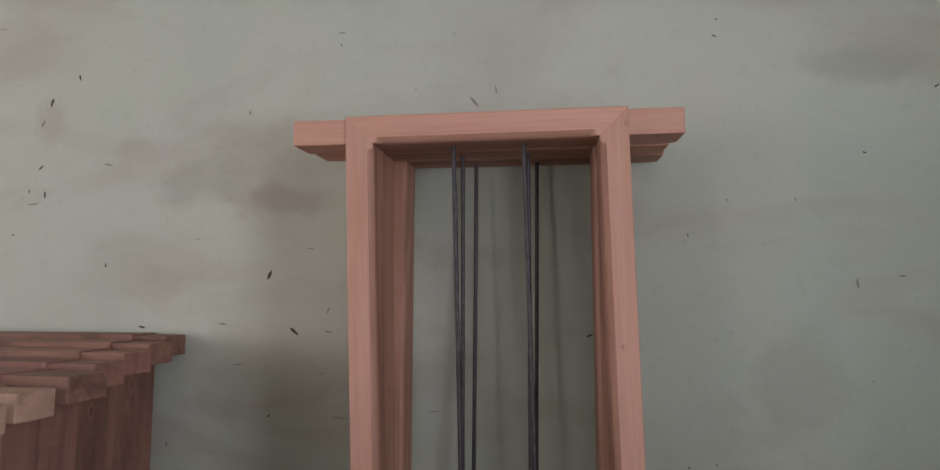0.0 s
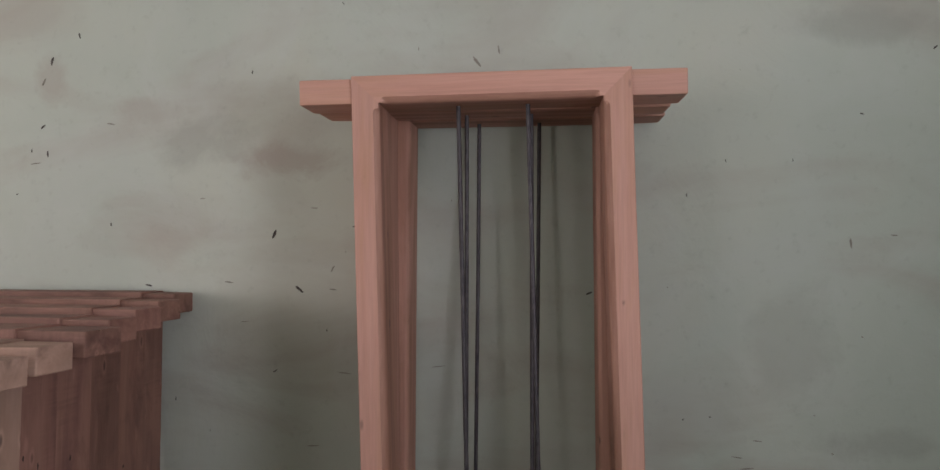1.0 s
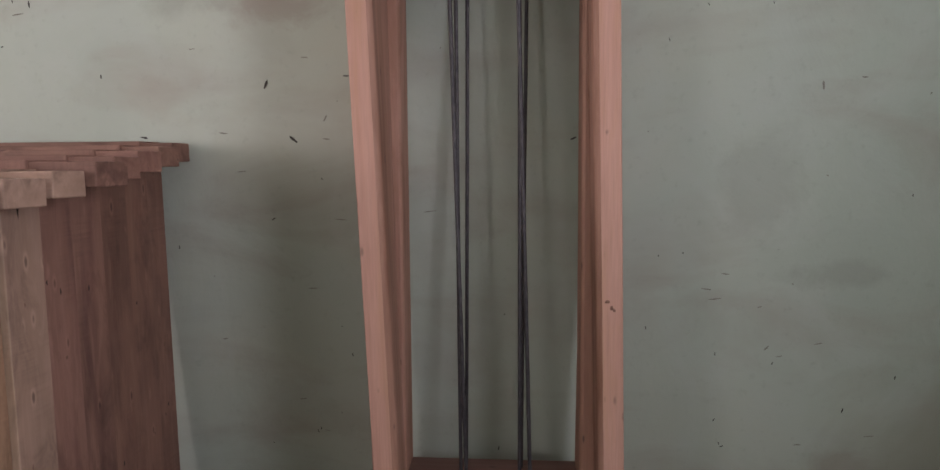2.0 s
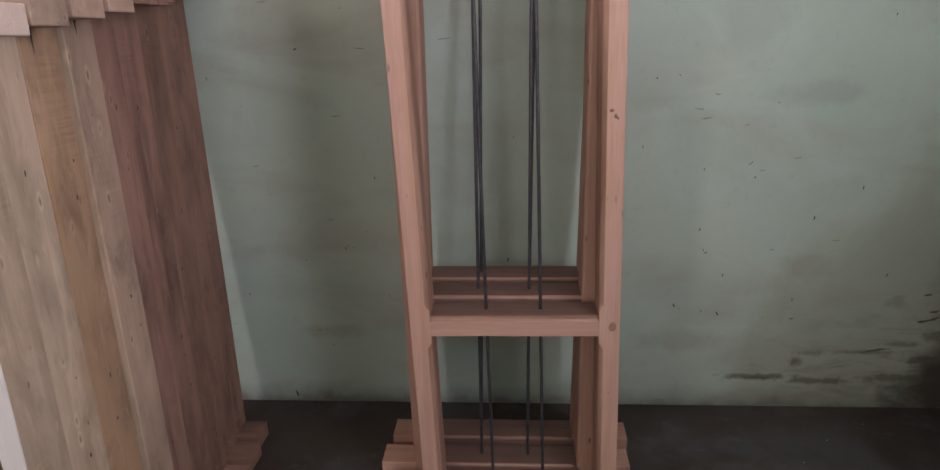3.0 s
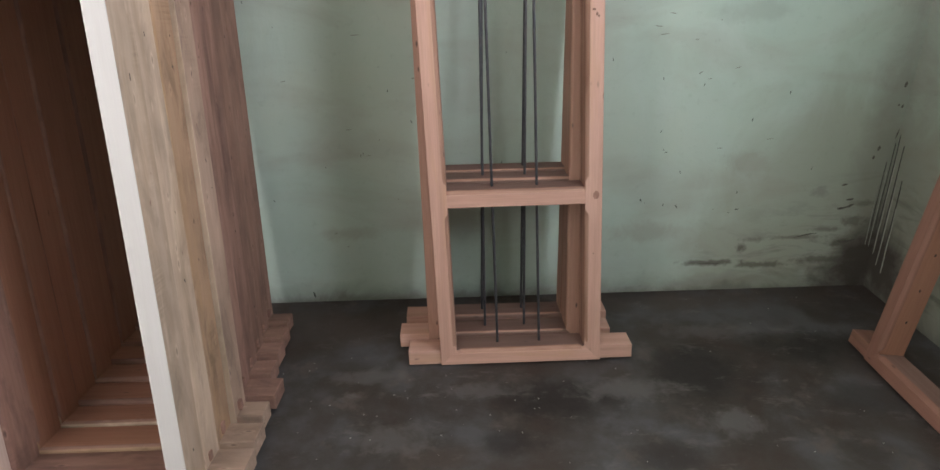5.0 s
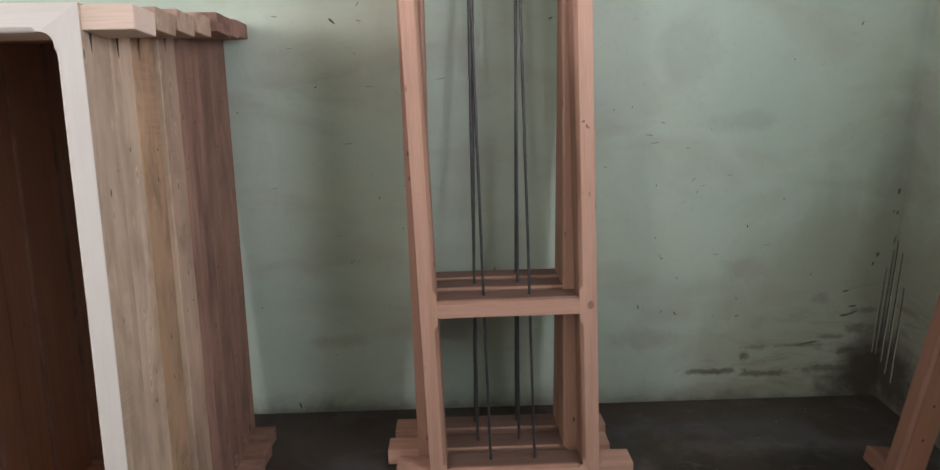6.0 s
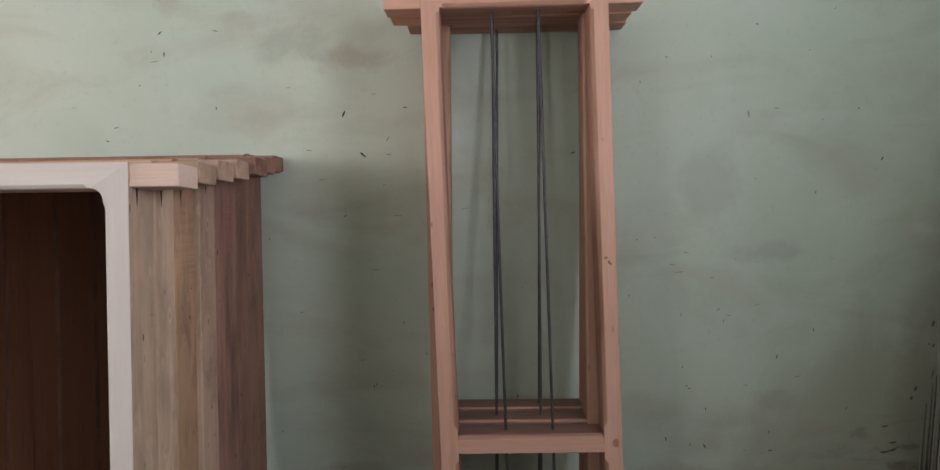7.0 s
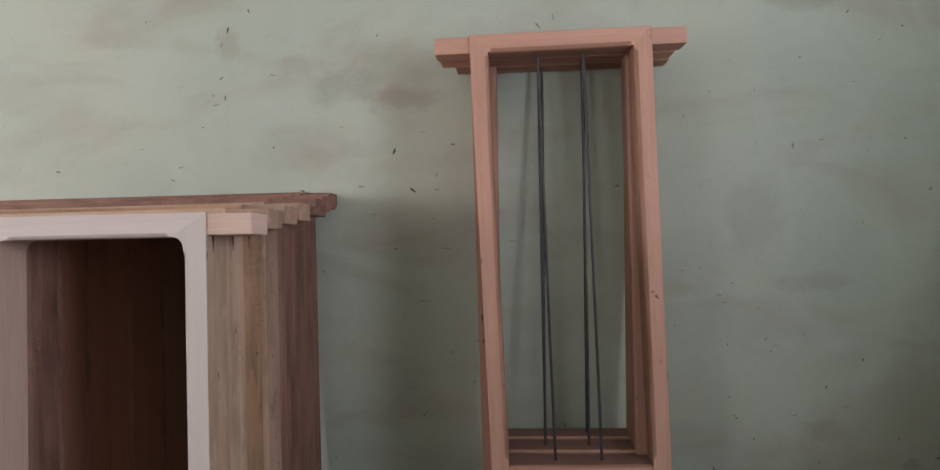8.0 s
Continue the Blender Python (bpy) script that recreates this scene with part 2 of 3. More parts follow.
# smoky streaks low on the wall beside the damp corner
soot_map = n.new("ShaderNodeMapping")
soot_map.inputs["Scale"].default_value = (3.5, 3.5, 15.0)
l.new(co, soot_map.inputs["Vector"])
soot = noise_tex(n, l, soot_map.outputs[0], 1.0, 7.0, 0.66, 0.6)
reach = maths(n, l, "ADD", maths(n, l, "MULTIPLY", maths(n, l, "ABSOLUTE", dx), 0.45), maths(n, l, "ABSOLUTE", maths(n, l, "SUBTRACT", sep.outputs[2], 0.2)))
soot = mix(n, l, 1.0, ramp(n, l, soot, [(0.5, grey(0)), (0.66, grey(0.65))]), ramp(n, l, reach, [(0.1, grey(1)), (0.5, grey(0))]), "MULTIPLY")
col = mix(n, l, soot, col, (0.085, 0.072, 0.058))
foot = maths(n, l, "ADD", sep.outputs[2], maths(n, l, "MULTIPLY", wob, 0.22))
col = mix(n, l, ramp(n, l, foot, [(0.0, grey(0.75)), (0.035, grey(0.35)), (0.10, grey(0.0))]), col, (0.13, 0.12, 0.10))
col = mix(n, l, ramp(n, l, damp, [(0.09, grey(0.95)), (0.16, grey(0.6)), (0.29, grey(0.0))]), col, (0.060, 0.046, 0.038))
# smoky smears where the limewash has come away
col = blotch(n, l, col, co, ((2, 1.25, 0.140, 0.16, 0.018, 0.8), (2, 1.49, 0.122, 0.15, 0.018, 0.75), (2, 1.385, 0.212, 0.03, 0.028, 0.8), (2, 1.44, 0.25, 0.07, 0.018, 0.5),
                             (2, 1.64, 0.255, 0.15, 0.012, 0.55), (2, 1.76, 0.29, 0.08, 0.014, 0.55), (2, 1.77, 0.14, 0.18, 0.022, 0.7), (2, 1.87, 0.22, 0.12, 0.024, 0.75),
                             (2, 1.88, 0.33, 0.07, 0.03, 0.6), (2, 1.90, 0.41, 0.07, 0.018, 0.5), (2, 1.70, 0.47, 0.05, 0.03, 0.3)), (0.105, 0.092, 0.074), 2.4, 24.0)
l.new(col, b.inputs["Base Color"])
bump(n, l, b, maths(n, l, "ADD", maths(n, l, "MULTIPLY", mid_n, 2.0), maths(n, l, "ADD", strokes, maths(n, l, "MULTIPLY", fine, 0.25))), 0.35, 0.006)

# worn dark cement floor
CEMENT, n, l, b = material("worn_cement", 0.7)
co = n.new("ShaderNodeTexCoord").outputs["Object"]
big = noise_tex(n, l, co, 2.3, 7.0, 0.62, 0.15)
mid_n = noise_tex(n, l, co, 5.0, 8.0, 0.66, 0.1)
wet = noise_tex(n, l, co, 3.4, 6.0, 0.58, 0.1)
fine = noise_tex(n, l, co, 70.0, 5.0, 0.6)
col = ramp(n, l, big, [(0.40, (0.040, 0.026, 0.020)), (0.49, (0.046, 0.037, 0.033)), (0.58, (0.067, 0.062, 0.063))])
col = mix(n, l, ramp(n, l, mid_n, [(0.36, grey(0.75)), (0.45, grey(0))]), col, (0.088, 0.070, 0.060))
col = mix(n, l, ramp(n, l, wet, [(0.49, grey(0)), (0.60, grey(0.7))]), col, (0.034, 0.024, 0.0195))
# oil and damp, soaked in
col = blotch(n, l, col, co, ((1, 0.99, 1.53, 0.24, 0.24, 0.95), (1, 0.45, 1.41, 0.26, 0.16, 0.95), (1, 1.48, 1.68, 0.27, 0.14, 0.95), (1, 0.27, 1.20, 0.14, 0.08, 0.7),
                             (1, 1.55, 1.35, 0.18, 0.12, 0.6), (1, -0.05, 0.95, 0.16, 0.10, 0.7), (1, 0.75, 1.10, 0.16, 0.10, 0.6)), (0.017, 0.012, 0.010), 1.6, 7.0)
col = blotch(n, l, col, co, ((1, -0.36, 1.95, 0.40, 0.16, 0.75), (1, 1.1, 2.08, 0.80, 0.10, 0.7), (1, 0.05, 1.14, 0.16, 0.06, 0.6), (1, 0.3, 2.0, 0.5, 0.14, 0.7)), (0.050, 0.034, 0.027), 2.2, 8.0)
col = blotch(n, l, col, co, ((1, 0.70, 1.45, 0.26, 0.07, 0.5), (1, -0.25, 1.58, 0.17, 0.06, 0.5), (1, 0.18, 1.47, 0.2, 0.05, 0.45), (1, 1.02, 1.26, 0.11, 0.09, 0.6),
                             (1, -0.12, 1.23, 0.17, 0.09, 0.45), (1, 1.16, 1.82, 0.25, 0.06, 0.35)), (0.115, 0.104, 0.100), 2.4, 15.0)
# pale dusty scuffs
scuff_map = n.new("ShaderNodeMapping")
scuff_map.inputs["Rotation"].default_value = (0, 0, 0.7)
scuff_map.inputs["Scale"].default_value = (5.0, 13.0, 1.0)
l.new(co, scuff_map.inputs["Vector"])
scuffed = noise_tex(n, l, scuff_map.outputs[0], 1.0, 8.0, 0.72, 0.1)
col = mix(n, l, ramp(n, l, scuffed, [(0.57, grey(0)), (0.72, grey(0.6))]), col, (0.13, 0.115, 0.107))
col = mix(n, l, ramp(n, l, fine, [(0.62, grey(0)), (0.8, grey(0.3))]), col, (0.12, 0.112, 0.106))
l.new(col, b.inputs["Base Color"])
l.new(ramp(n, l, wet, [(0.45, grey(0.72)), (0.7, grey(0.5))]), b.inputs["Roughness"])
bump(n, l, b, maths(n, l, "ADD", mid_n, maths(n, l, "MULTIPLY", fine, 0.3)), 0.4, 0.004)

# plain limewash for the unseen walls and the ceiling
LIME, n, l, b = material("limewash", 0.85)
co = n.new("ShaderNodeTexCoord").outputs["Object"]
f = noise_tex(n, l, co, 1.5, 6.0)
l.new(ramp(n, l, f, [(0.35, (0.42, 0.50, 0.42)), (0.65, (0.50, 0.56, 0.47))]), b.inputs["Base Color"])
bump(n, l, b, f, 0.3, 0.006)


def plain(name, colour, rough=0.8, scale=40.0, vary=0.35):
    m, n, l, b = material(name, rough)
    co = n.new("ShaderNodeTexCoord").outputs["Object"]
    f = noise_tex(n, l, co, scale, 5.0)
    l.new(ramp(n, l, f, [(0.3, tuple(c * (1 - vary) for c in colour)), (0.7, colour)]), b.inputs["Base Color"])
    bump(n, l, b, f, 0.3, 0.001)
    return m


WHITE = plain("white_limewash", (0.78, 0.77, 0.73), 0.85, 2.0, 0.1)
SCUFF = plain("dark_scuff", (0.055, 0.05, 0.045))
CRACK = plain("peeled_edge", (0.13, 0.115, 0.095))
SMEAR = plain("grey_smear", (0.27, 0.265, 0.225))
SOFT_KNOT = plain("soft_knot", (0.33, 0.165, 0.12), 0.6, 60.0, 0.3)
KNOT = plain("knot_wood", (0.25, 0.13, 0.09), 0.6, 120.0, 0.5)
DRIP = plain("white_drip", (0.42, 0.42, 0.36))
GAP = plain("dark_gap", (0.03, 0.022, 0.018))
CHIP = plain("plaster_chip", (0.34, 0.325, 0.30))


# ---- building blocks ----
def part(name, bm, mats, parent=None, label=""):
    bmesh.ops.recalc_face_normals(bm, faces=bm.faces)
    me = bpy.data.meshes.new(name)
    bm.to_mesh(me)
    bm.free()
    for m in mats if isinstance(mats, (list, tuple)) else [mats]:
        me.materials.append(m)
    ob = new(name, me)
    ob.parent = parent
    return tagged(ob, label) if label else ob


def box(bm, x0, y0, z0, x1, y1, z1, bevel=0.0):
    made = bmesh.ops.create_cube(bm, size=1.0)["verts"]
    for v in made:
        v.co = Vector(((x0 + x1) / 2 + v.co.x * (x1 - x0), (y0 + y1) / 2 + v.co.y * (y1 - y0), (z0 + z1) / 2 + v.co.z * (z1 - z0)))
    if bevel:
        edges = {e for v in made for e in v.link_edges}
        bmesh.ops.bevel(bm, geom=list(edges), offset=bevel, segments=2, affect="EDGES", profile=0.5)


def setting(name, bm, mat, label):
    return tagged(part(name, bm, mat), label, name.split("_")[0], kind="structure")


# ---- the room ----
bm = bmesh.new()
box(bm, X0 - THICK, Y0 - THICK, -0.15, X1 + THICK, Y1 + THICK, 0.0)
setting("floor", bm, CEMENT, "dark worn cement floor with brown and grey patches")
bm = bmesh.new()
box(bm, X0 - THICK, Y1, 0.0, X1 + THICK, Y1 + THICK, TOP)
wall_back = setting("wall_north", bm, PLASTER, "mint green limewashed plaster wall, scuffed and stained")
bm = bmesh.new()
box(bm, X1, SIDE_OPEN[1], 0.0, X1 + THICK, Y1, TOP)
box(bm, X1, Y0 - THICK, 0.0, X1 + THICK, SIDE_OPEN[0], TOP)
box(bm, X1, SIDE_OPEN[0], 0.0, X1 + THICK, SIDE_OPEN[1], SIDE_OPEN[2])
box(bm, X1, SIDE_OPEN[0], SIDE_OPEN[3], X1 + THICK, SIDE_OPEN[1], TOP)
wall_side = setting("wall_east", bm, PLASTER, "green plaster side wall, damp and dark at its foot")
bm = bmesh.new()
box(bm, X0 - THICK, WEST_OPEN[1], 0.0, X0, Y1, TOP)
box(bm, X0 - THICK, Y0 - THICK, 0.0, X0, WEST_OPEN[0], TOP)
box(bm, X0 - THICK, WEST_OPEN[0], 0.0, X0, WEST_OPEN[1], WEST_OPEN[2])
box(bm, X0 - THICK, WEST_OPEN[0], WEST_OPEN[3], X0, WEST_OPEN[1], TOP)
setting("wall_west", bm, LIME, "plain green limewashed wall with a daylight opening")
bm = bmesh.new()
box(bm, X0, Y0 - THICK, 0.0, REAR_OPEN[0], Y0, TOP)
box(bm, REAR_OPEN[1], Y0 - THICK, 0.0, X1, Y0, TOP)
box(bm, REAR_OPEN[0], Y0 - THICK, 0.0, REAR_OPEN[1], Y0, REAR_OPEN[2])
box(bm, REAR_OPEN[0], Y0 - THICK, REAR_OPEN[3], REAR_OPEN[1], Y0, TOP)
setting("wall_south", bm, LIME, "plain green limewashed wall with a narrow daylight opening")
bm = bmesh.new()
box(bm, X0 - THICK, Y0 - THICK, TOP, X1 + THICK, Y1 + THICK, TOP + 0.15)
setting("ceiling", bm, WHITE, "plain pale limewashed ceiling of the room")


# ---- timber window frames ----
def beam(bm, length, width, depth, place, cham, runs, stopped=True, mitre=(0.0, 0.0), wave=0.0006, fillet=0.0):
    """A frame member: s runs along it, u from its outer to its inner edge, v from front to back.
    The inner front edge carries a moulded chamfer along each of the runs, stopped short of the joints unless it runs through."""
    e = 0.0016
    stations = [(0.0, 0.0)]
    for a, z in runs:
        stations += [(a, 0), (a + 0.006, 0.5), (a + 0.014, 0.85), (a + 0.024, 1)]
        stations += [(a + (z - a) * i / 5, 1) for i in range(1, 5)]
        stations += [(z - 0.024, 1), (z - 0.014, 0.85), (z - 0.006, 0.5), (z, 0)]
    stations.append((length, 0.0))
    if not stopped:
        stations = [(length * i / 6, 1.0) for i in range(7)]
    if fillet:
        squeeze = 1 - 4 * width / length
        bend = [fillet * q / squeeze for q in (0.06, 0.16, 0.32, 0.52, 0.75, 1.0)]
        stations = [stations[0]] + [(q, 0.0) for q in bend] + stations[1:-1] + [(length - q, 0.0) for q in reversed(bend)] + [stations[-1]]
    k0, k1 = mitre
    rings = []
    seed = random.random() * 50
    for s, amount in stations:
        c = max(cham * amount, e)
        right = [(width - c, 0), (width - c, 0.12 * c), (width - 0.6 * c, 0.36 * c), (width - 0.18 * c, 0.8 * c), (width, 1.35 * c)]
        left = [(0, e), (e * 0.6, e * 0.4), (e, 0)]
        near = min(s, length - s) * (1 - 4 * width / length)
        if fillet and near < fillet:
            grow = fillet - math.sqrt(max(0.0, fillet ** 2 - (fillet - max(near, 0.0)) ** 2))
            right = [(u + grow, v) for u, v in right]
        else:
            grow = 0.0
        loop = left + right + [(width + grow, depth - e), (width + grow - e, depth), (e, depth), (0, depth - e)]
        dw = noise.noise((s * 4, seed, 0)) * wave
        dv = noise.noise((s * 3, 0, seed)) * wave
        t = s / length
        rings.append([bm.verts.new(place(s + k0 * min(u, width) * max(0, 1 - t * 4) - k1 * min(u, width) * max(0, 4 * t - 3), u + dw, v + dv)) for u, v in loop])
    for a, b2 in zip(rings, rings[1:]):
        for j in range(len(a)):
            bm.faces.new((a[j], a[(j + 1) % len(a)], b2[(j + 1) % len(a)], b2[j]))
    bm.faces.new(rings[0])
    bm.faces.new(list(reversed(rings[-1])))


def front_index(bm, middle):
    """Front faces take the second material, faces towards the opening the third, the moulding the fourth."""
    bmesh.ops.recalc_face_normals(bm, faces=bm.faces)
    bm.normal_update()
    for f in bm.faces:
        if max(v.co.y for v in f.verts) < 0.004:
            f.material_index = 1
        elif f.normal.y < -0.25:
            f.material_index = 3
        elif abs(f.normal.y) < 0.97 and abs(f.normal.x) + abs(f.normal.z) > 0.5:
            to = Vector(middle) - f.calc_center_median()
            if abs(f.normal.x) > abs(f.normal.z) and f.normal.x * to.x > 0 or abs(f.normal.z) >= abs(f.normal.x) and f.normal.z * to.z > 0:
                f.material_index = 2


def rod(bm, x, x_top, y, z0, z1, r, sway):
    rings = []
    for i in range(13):
        t = i / 12
        cx = x + (x_top - x) * t + sway * math.sin(t * math.pi) + noise.noise((x * 9, t * 3, y)) * 0.0012
        rings.append([bm.verts.new((cx + r * math.cos(a * math.pi / 5), y + r * math.sin(a * math.pi / 5), z0 + (z1 - z0) * t)) for a in range(10)])
    for a, c in zip(rings, rings[1:]):
        for j in range(10):
            f = bm.faces.new((a[j], a[(j + 1) % 10], c[(j + 1) % 10], c[j]))
            f.smooth = True


def timber_frame(label, group, m, W, H, D, F, horns, body, face, rail=None, rods=(), cham=0.013, rack=0.0, horn_wood=None, inner=None, fillet=0.0, top=None, wave=0.0006, wing=0.0, edge=None):
    """horns: lengths at head left, head right, sill left, sill right. rack: how far out of square, to the right per
    metre up.
    top: darker wood with shade in its colour, on the upper faces of sill and rail. rods: where each iron rod stands at
    its foot and at its top.
    edge: wood of the moulding. wing: the width of a second light on the left, past a mullion."""
    thing = tagged(new("timber_frame"), label, "wooden frame", group)
    thing.matrix_world = m

    def skew(bm):
        for v in bm.verts:
            v.co.x += rack * v.co.z
        return bm

    gap = fillet * 1.25 + 0.004 if fillet else 0.014
    middle = (W / 2, D / 2, H / 2)
    inner = inner or body
    edge = edge or face
    runs = [(gap, rail - 0.022), (rail + F + 0.022, H - gap)] if rail else [(gap, H - gap)]
    for side in (0, 1):
        bm = bmesh.new()
        beam(bm, H, F, D, (lambda s, u, v: (u - wing, v, s)) if side == 0 else (lambda s, u, v: (W - u, v, s)), cham, runs, True, (1, 1), wave, fillet)
        front_index(bm, middle)
        part("jamb", skew(bm), [body["Z"], face["Z"], inner["Z"], edge["Z"]], thing)
    for name, place, hl, hr, z0, z1 in (
        ("head", lambda s, u, v: (s - wing, v, H - u), horns[0], horns[1], H - F + 0.001, H - 0.004),
        ("sill", lambda s, u, v: (s - wing, v, u), horns[2], horns[3], 0.002, F - 0.002),
    ):
        bm = bmesh.new()
        long, stop = W + wing, 0.06 if fillet else gap
        beam(bm, long, F, D, place, cham, [(stop, long - stop)], True, (1, 1))
        front_index(bm, middle)
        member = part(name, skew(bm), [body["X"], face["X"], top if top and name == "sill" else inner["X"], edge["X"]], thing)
        for x0, x1 in ((-hl - wing, 0.004 - wing), (W - 0.004, W + hr)):
            bm = bmesh.new()
            box(bm, x0, 0.007, z0, x1, D - 0.004, z1, 0.003)
            for v in bm.verts:
                v.co += noise.noise_vector(v.co * 9 + Vector((H, D * 40, x0))) * 0.0025
            part("horn", skew(bm), (horn_wood or body)["X"], member)
    if wing:
        bm = bmesh.new()
        tall = H - 2 * F + 0.002
        beam(bm, tall, F, D - 0.002, lambda s, u, v: (u, v + 0.001, F - 0.001 + s), cham, [(0.02, tall - 0.02)])
        front_index(bm, middle)
        part("mullion", skew(bm), [body["Z"], face["Z"], inner["Z"], edge["Z"]], thing)
    if rail:
        bm = bmesh.new()
        length = W - 2 * F + 0.002
        beam(bm, length, F, D - 0.002, lambda s, u, v: (F - 0.001 + s, v + 0.001, rail + u), cham, [(0.0, length)], stopped=False)
        front_index(bm, (W / 2, D / 2, rail + F / 2))
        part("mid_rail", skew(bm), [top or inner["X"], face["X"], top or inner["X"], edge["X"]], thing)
    if rods:
        for foot, crown in rods:
            bm = bmesh.new()
            rod(bm, foot, crown, D * 0.55, F * 0.6, H - F * 0.6, 0.0051, random.uniform(-0.0025, 0.0025))
            part("iron_rod", bm, IRON, thing, "dark bare iron rod")
    return thing


def leaning(x, y, lean, roll, depth, yaw=0.0):
    """Stands on its back lower edge, the top tipped back by lean degrees."""
    return pose(x, y, depth * math.sin(radians(lean)), 0, 0, yaw) @ pose(0, 0, 0, -lean, roll, 0)


def knot(parent, x, z, rx, rz, mat=None):
    bm = bmesh.new()
    bmesh.ops.create_icosphere(bm, subdivisions=2, radius=1.0)
    for v in bm.verts:
        k = 1 + 0.35 * noise.noise(v.co * 1.7 + Vector((x * 30, 0, z * 30)))
        v.co = Vector((x + v.co.x * rx * k, v.co.y * 0.0018, z + v.co.z * rz * k))
    part("knot", bm, mat or KNOT, parent, "dark brown knot")


# three tall two-light frames against the middle of the wall
W, H, D, F = 0.612, 2.172, 0.110, 0.061
TALL = "tall frames against the wall"
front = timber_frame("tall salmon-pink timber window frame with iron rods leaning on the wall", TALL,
                     leaning(0.031, 1.624, 4.75, -0.35, D), W, H + 0.001, D, F, (0.123, 0.116, 0.123, 0.126), SALMON, SALMON, 0.628, ((0.2205, 0.187), (0.3825, 0.344)), rack=-0.021, inner=ORANGE, top=SHADED_RAIL, edge=ORANGE)
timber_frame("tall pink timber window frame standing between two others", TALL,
             leaning(-0.020, 1.752, 4.55, 0.0, D), W, H - 0.006, D, F, (0.112, 0.11, 0.115, 0.12), SALMON, SHADED_FRONT, 0.63, ((0.2275, 0.2315), (0.3865, 0.389)), rack=-0.006, inner=ORANGE, top=SHADED_RAIL, edge=ORANGE, cham=0.008)
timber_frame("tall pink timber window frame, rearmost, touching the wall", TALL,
             leaning(-0.024, 1.887, 4.5, 0.0, D), W, H - 0.014, D, F, (0.094, 0.094, 0.095, 0.136), REAR, SHADED_FRONT, 0.622, ((0.224, 0.2545), (0.392, 0.4125)), rack=0.009, inner=ORANGE, top=SHADED_RAIL, edge=ORANGE, cham=0.008)
right_jamb = [c for c in front.children if c.name.startswith("jamb")][1]
for x, z, rx, rz in ((W - 0.036, 1.283, 0.006, 0.004), (W - 0.026, 1.268, 0.004, 0.006), (W - 0.020, 1.262, 0.003, 0.004), (W - 0.022, 0.660, 0.011, 0.016), (W - 0.03, 0.44, 0.002, 0.003)):
    knot(right_jamb, x - 0.021 * z, z, rx, rz, SOFT_KNOT if rz > 0.01 else KNOT)

# nine shorter frames stacked one behind the other
SHORT = "short frames stacked against the wall"
DS, HS, FS = 0.100, 1.632, 0.060
STACK = (
    # foot, right edge, horn right above, horn right below, lean, height
    (0.900, -0.655, 0.115, 0.116, 7.1, 1.637), (1.022, -0.658, 0.118, 0.114, 7.0, 1.638), (1.143, -0.660, 0.120, 0.112, 6.95, 1.641),
    (1.265, -0.643, 0.110, 0.085, 6.9, 1.640), (1.376, -0.668, 0.150, 0.125, 6.85, 1.644), (1.508, -0.672, 0.113, 0.080, 6.75, 1.643),
    (1.625, -0.680, 0.110, 0.084, 6.6, 1.645), (1.748, -0.690, 0.102, 0.086, 6.4, 1.647), (1.868, -0.702, 0.092, 0.086, 6.1, 1.648),
)
WORDS = {"PALE": "short pale-faced timber window frame, foremost of a leaning stack", "GREYED": "short weathered grey timber window frame in a leaning stack",
         "OCHRE": "short ochre-brown timber window frame in a leaning stack", "BEIGE": "short beige timber window frame in a leaning stack",
         "ROSY": "short rosy-brown timber window frame in a leaning stack", "BROWN": "short dark brown timber window frame at the stack's rear"}
WIDER = (0.012, 0.006, 0.004, 0.020, 0.004, -0.004, 0.010, -0.004, 0.008)
KINDS = (("PALE", GREYED, PINKISH), ("GREYED", GREYED, BEIGE), ("OCHRE", OCHRE, BEIGE), ("BEIGE", BEIGE, BEIGE), ("ROSY", ROSY, ROSY),
         ("ROSY", ROSY, ROSY), ("BROWN", BROWN, ROSY), ("BROWN", BROWN, BROWN), ("BROWN", BROWN, BROWN))
